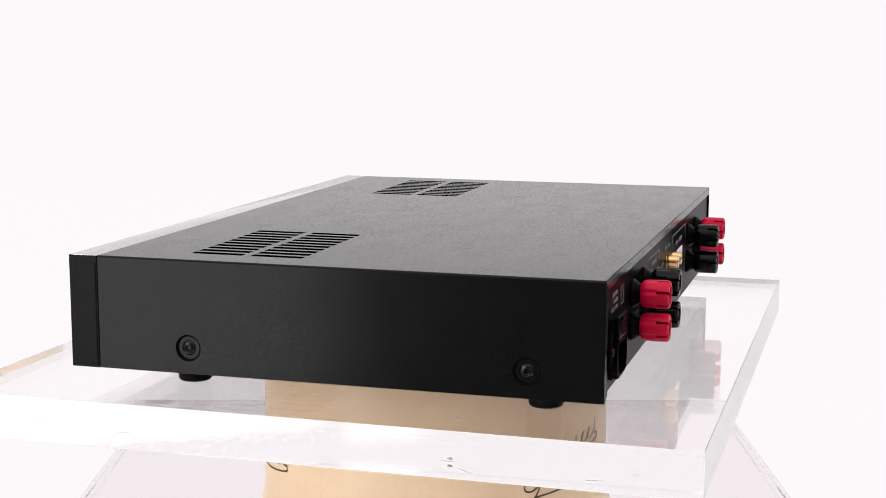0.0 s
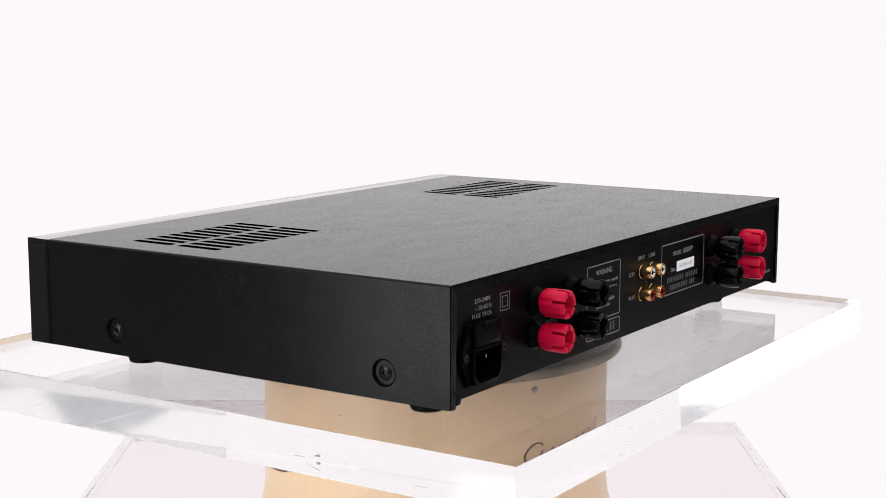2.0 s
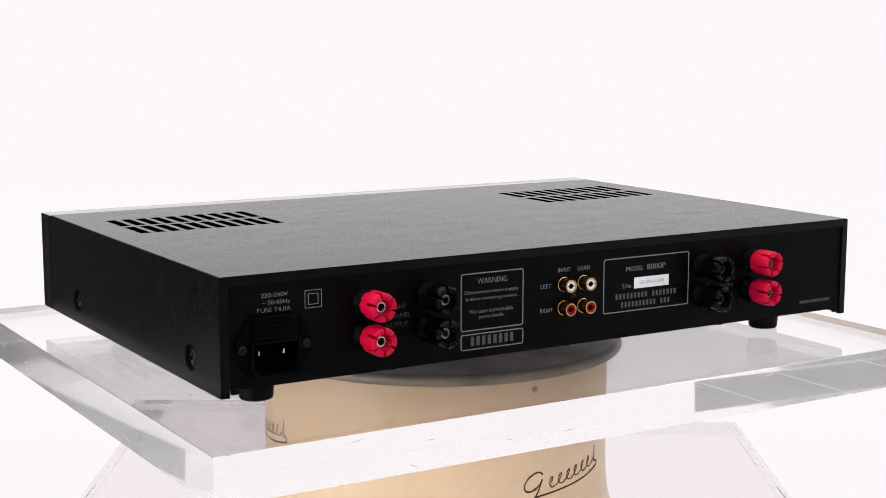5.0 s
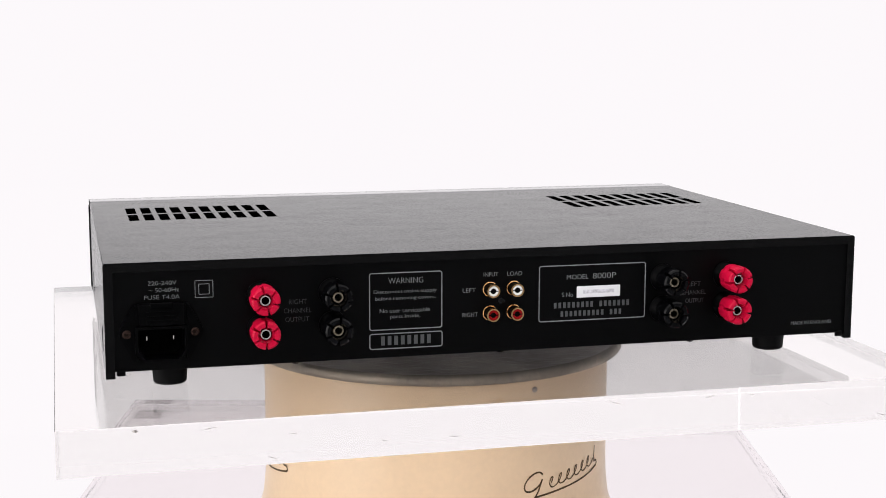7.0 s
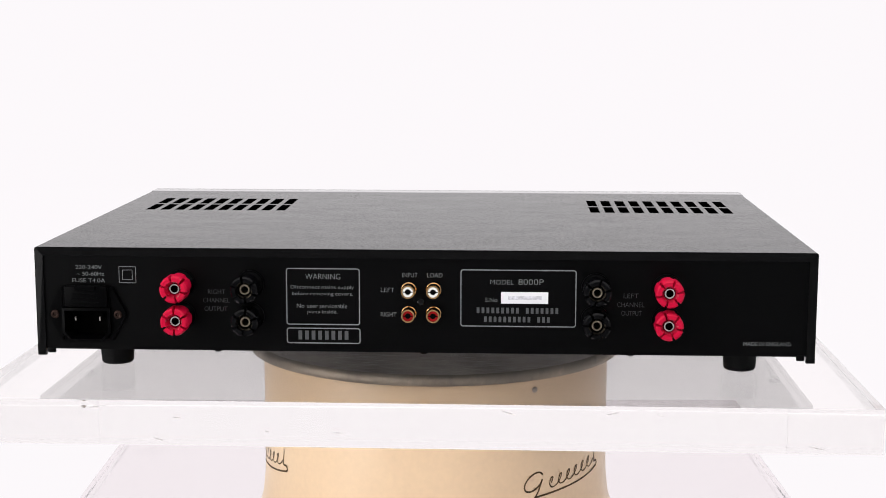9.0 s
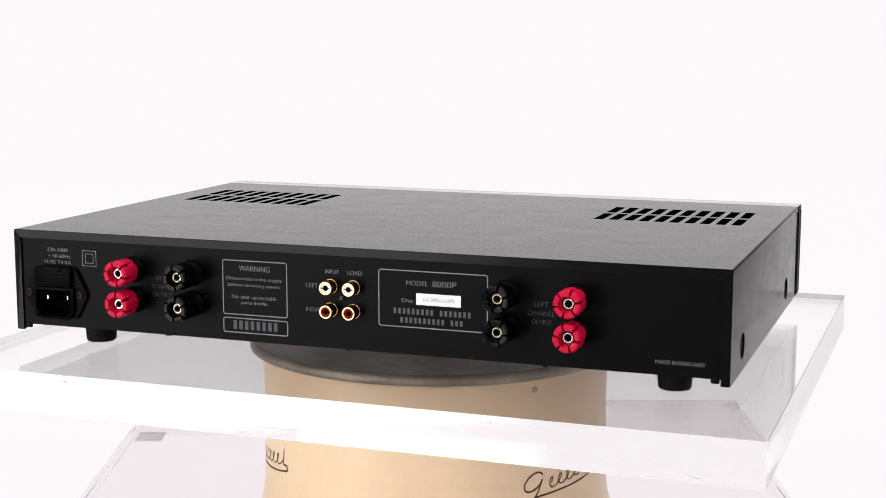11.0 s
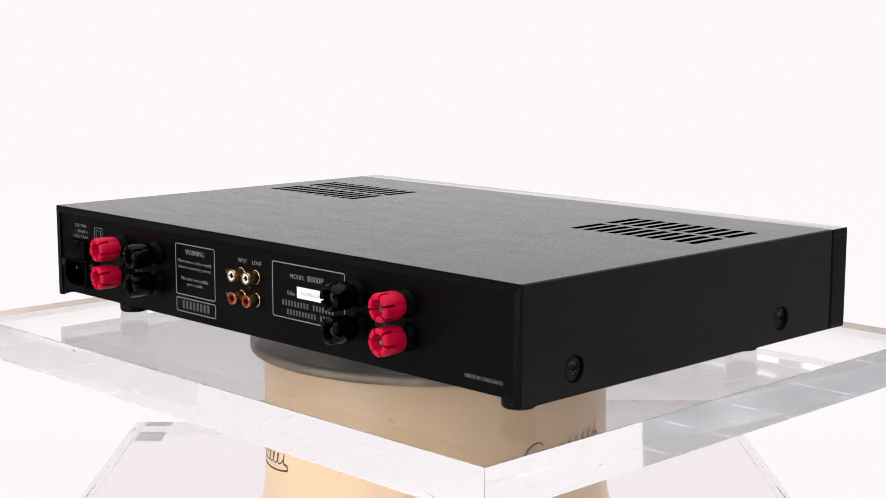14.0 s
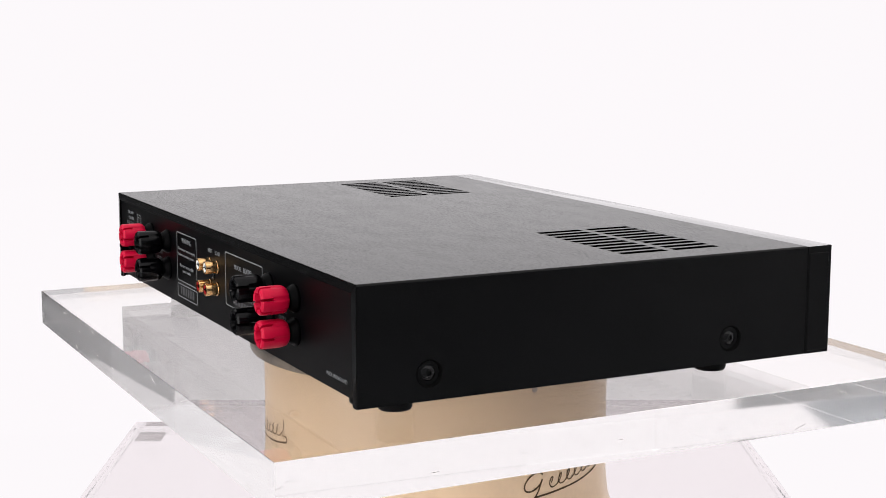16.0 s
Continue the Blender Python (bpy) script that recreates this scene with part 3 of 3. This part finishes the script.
def mains_inlet(amp):
    y = YP
    inlet = new("mains_inlet")
    inlet.parent = amp
    tagged(inlet, "black moulded mains inlet with a fuse drawer")
    def slab_of(pts, y0, y1, bevel):
        b = bmesh.new()
        f = b.faces.new([b.verts.new((x, y0, z)) for x, z in pts])
        ext = bmesh.ops.extrude_face_region(b, geom=[f])
        bmesh.ops.translate(b, vec=(0, y1 - y0, 0), verts=[v for v in ext["geom"] if isinstance(v, bmesh.types.BMVert)])
        bmesh.ops.bevel(b, geom=b.edges[:], offset=bevel, segments=2, affect="EDGES")
        return b

    # thin ears with the screws on either side of the raised middle block
    b = merge(slab_of([(-0.2150, 0.0262), (-0.2075, 0.0405), (-0.2064, 0.0405), (-0.2064, 0.0090), (-0.2075, 0.0090), (-0.2150, 0.0232)], y - 0.0024, y, 0.0004),
              slab_of([(-0.1702, 0.0262), (-0.1778, 0.0405), (-0.1789, 0.0405), (-0.1789, 0.0090), (-0.1778, 0.0090), (-0.1702, 0.0232)], y - 0.0024, y, 0.0004))
    part("inlet_flange", box(-0.2064, -0.1789, y - 0.0024, y, 0.0282, 0.0405, bm=b), M_INLET, inlet)
    drawer = part("fuse_drawer", box(-0.2048, -0.1800, y - 0.0050, y - 0.0022, 0.0290, 0.0412, 0.0008, 2), M_INLET, inlet)
    part("fuse_tab", box(-0.1985, -0.1865, y - 0.0058, y - 0.0048, 0.0388, 0.0416, 0.0004, 1), M_INLET, drawer)
    for z in (0.0318, 0.0342, 0.0366):
        part("ridge", box(-0.2005, -0.1845, y - 0.0054, y - 0.0048, z - 0.0003, z + 0.0003, 0.00015, 1), M_INLET, drawer)
    # socket shroud with cut lower corners
    b = bmesh.new()
    out = [(-0.2066, 0.0284), (-0.1786, 0.0284), (-0.1786, 0.0140), (-0.1830, 0.0088), (-0.2022, 0.0088), (-0.2066, 0.0140)]
    inn = [(-0.2050, 0.0270), (-0.1802, 0.0270), (-0.1802, 0.0146), (-0.1838, 0.0104), (-0.2014, 0.0104), (-0.2050, 0.0146)]
    loops = [[b.verts.new((x, yy, z)) for x, z in src] for src, yy in ((out, y - 0.0001), (out, y - 0.0044), (inn, y - 0.0050), (inn, y + 0.0112))]
    for p, q in zip(loops, loops[1:]):
        for k in range(6):
            j = (k + 1) % 6
            b.faces.new((p[k], p[j], q[j], q[k]))
    part("socket_shroud", b, M_INLET, inlet)
    b = bmesh.new()
    b.faces.new([b.verts.new((x, y + 0.0110, z)) for x, z in inn])
    part("socket_floor", b, M_INSIDE, inlet)
    for x, z in ((-0.2003, 0.0200), (-0.1860, 0.0200)):
        part("pin", box(x - 0.0005, x + 0.0005, y + 0.0005, y + 0.0112, z, z + 0.0026, 0.0002, 1), M_NICKEL, inlet, "bright flat contact pin")
    for x in (-0.2110, -0.1746):
        part("screw", lathe([(0, 0.0024), (0.0024, 0.0024), (0.0024, 0.0032), (0.0016, 0.0036), (0.0009, 0.0034), (0.0008, 0.0029), (0, 0.0029)], on_back(x, y, 0.0245), 20), M_BRASS, inlet, "dull brass screw")


def amplifier():
    amp = new("power_amplifier")
    tagged(amp, "slim black metal power amplifier with red and black terminals", "amplifier")
    amp_cover(amp)
    back = amp_chassis(amp)
    for x, mat, lab in ((-0.1381, M_RED, "glossy red speaker terminal"), (-0.0984, M_BLACKPL, "glossy black speaker terminal"),
                        (0.0984, M_BLACKPL, "glossy black speaker terminal"), (0.1383, M_RED, "glossy red speaker terminal")):
        for z, turn in ((0.0425, 8 + 900 * x % 40), (0.0240, 22 + 700 * x % 35)):
            binding_post(amp, x, z, mat, lab, turn)
    for x in (-0.0075, 0.0067):
        phono_socket(amp, x, 0.0402, M_WHITEPL, "gold-plated phono socket with a white ring")
        phono_socket(amp, x, 0.0264, M_REDPL, "gold-plated phono socket with a red ring")
    part("panel_screw", lathe([(0, 0), (0.0022, 0), (0.0020, 0.0006), (0.0012, 0.0009), (0, 0.0009)], on_back(-0.0006, YP, 0.0330), 18), M_BOLT, back)
    mains_inlet(amp)
    y = YP - 0.00005
    lettering("220-240V", -0.1990, -0.1838, 0.0504, 0.0526, y, M_INK, back)
    lettering("~ 50-60Hz", -0.1985, -0.1825, 0.0466, 0.0488, y, M_INK, back)
    lettering("FUSE T4.0A", -0.2010, -0.1822, 0.0427, 0.0449, y, M_INK, back)
    outline(-0.1740, -0.1641, 0.0425, 0.0521, y, 0.0006, 0.0003, M_INK, back, "class_two_mark")
    outline(-0.1720, -0.1661, 0.0443, 0.0502, y, 0.0006, 0.0003, M_INK, back, "class_two_mark")
    for word, x0, x1, z0 in (("RIGHT", -0.1227, -0.1128, 0.0366), ("CHANNEL", -0.1256, -0.1103, 0.0317), ("OUTPUT", -0.1249, -0.1117, 0.0267),
                             ("LEFT", 0.1143, 0.1226, 0.0365), ("CHANNEL", 0.1107, 0.1259, 0.0314), ("OUTPUT", 0.1131, 0.1246, 0.0265)):
        lettering(word, x0, x1, z0, z0 + 0.0026, y, M_INKDIM, back)
    outline(-0.0777, -0.0354, 0.0192, 0.0521, y, 0.0006, 0.0016, M_INK, back)
    outline(-0.0777, -0.0352, 0.0083, 0.0175, y, 0.0006, 0.0016, M_INK, back)
    lettering("WARNING", -0.0666, -0.0466, 0.0457, 0.0489, y, M_INK, back)
    lettering("Disconnect mains supply", -0.0750, -0.0388, 0.0396, 0.0422, y, M_INK, back)
    lettering("before removing covers.", -0.0742, -0.0394, 0.0358, 0.0384, y, M_INK, back)
    lettering("No user serviceable", -0.0716, -0.0427, 0.0291, 0.0314, y, M_INK, back)
    lettering("parts inside.", -0.0655, -0.0483, 0.0253, 0.0279, y, M_INK, back)
    bars((8,), -0.0716, -0.0412, 0.0106, 0.0158, y, M_BAR, back)
    for word, x0, x1, z0 in (("INPUT", -0.0111, -0.0025, 0.0474), ("LOAD", 0.0030, 0.0117, 0.0474), ("LEFT", -0.0234, -0.0158, 0.0387), ("RIGHT", -0.0235, -0.0146, 0.0245)):
        lettering(word, x0, x1, z0, z0 + 0.0024, y, M_INK, back)
    outline(0.0219, 0.0876, 0.0192, 0.0522, y, 0.0006, 0.0016, M_INK, back)
    lettering("MODEL", 0.0389, 0.0520, 0.0437, 0.0463, y, M_INK, back)
    lettering("8000P", 0.0548, 0.0690, 0.0436, 0.0468, y, M_INK, back)
    lettering("S.No", 0.0360, 0.0428, 0.0336, 0.0360, y, M_INK, back)
    bars((9, 7), 0.0307, 0.0782, 0.0270, 0.0303, y, M_BAR, back)
    bars((10, 3), 0.0349, 0.0734, 0.0219, 0.0251, y, M_BAR, back)
    lettering("MADE IN ENGLAND", 0.1823, 0.2090, 0.0098, 0.0119, y, M_INK, back)
    label = part("paper_label", box(0.0450, 0.0717, YP - 0.0003, YP - 0.00002, 0.0327, 0.0394, 0.0001, 1), M_STICKER, back, "white paper label with a bar paled as by overexposure")
    part("faded_bar", box(0.0490, 0.0680, YP - 0.0004, YP - 0.0003, 0.0350, 0.0372), M_STICKINK, label)
    return amp


studio()
drum = stand()
disc = platter()
plinth = slab()
amp = amplifier()


def motions():
    """The platter, the slab and the amplifier turn together about the drum's axis."""
    steps = [k * 0.5 for k in range(33)]
    turn = [73.194 - 8.3125 * t - 0.01927 * t ** 2 + 0.000353 * t ** 3 for t in steps]
    walk(amp, [(t, pose(0, 0, Z0, 0, 0, a)) for t, a in zip(steps, turn)])
    walk(plinth, [(t, pose(0, 0, 0, 0, 0, a)) for t, a in zip(steps, turn)])
    walk(disc, [(t, pose(0, 0, 0, 0, 0, a)) for t, a in zip(steps, turn)])


motions()
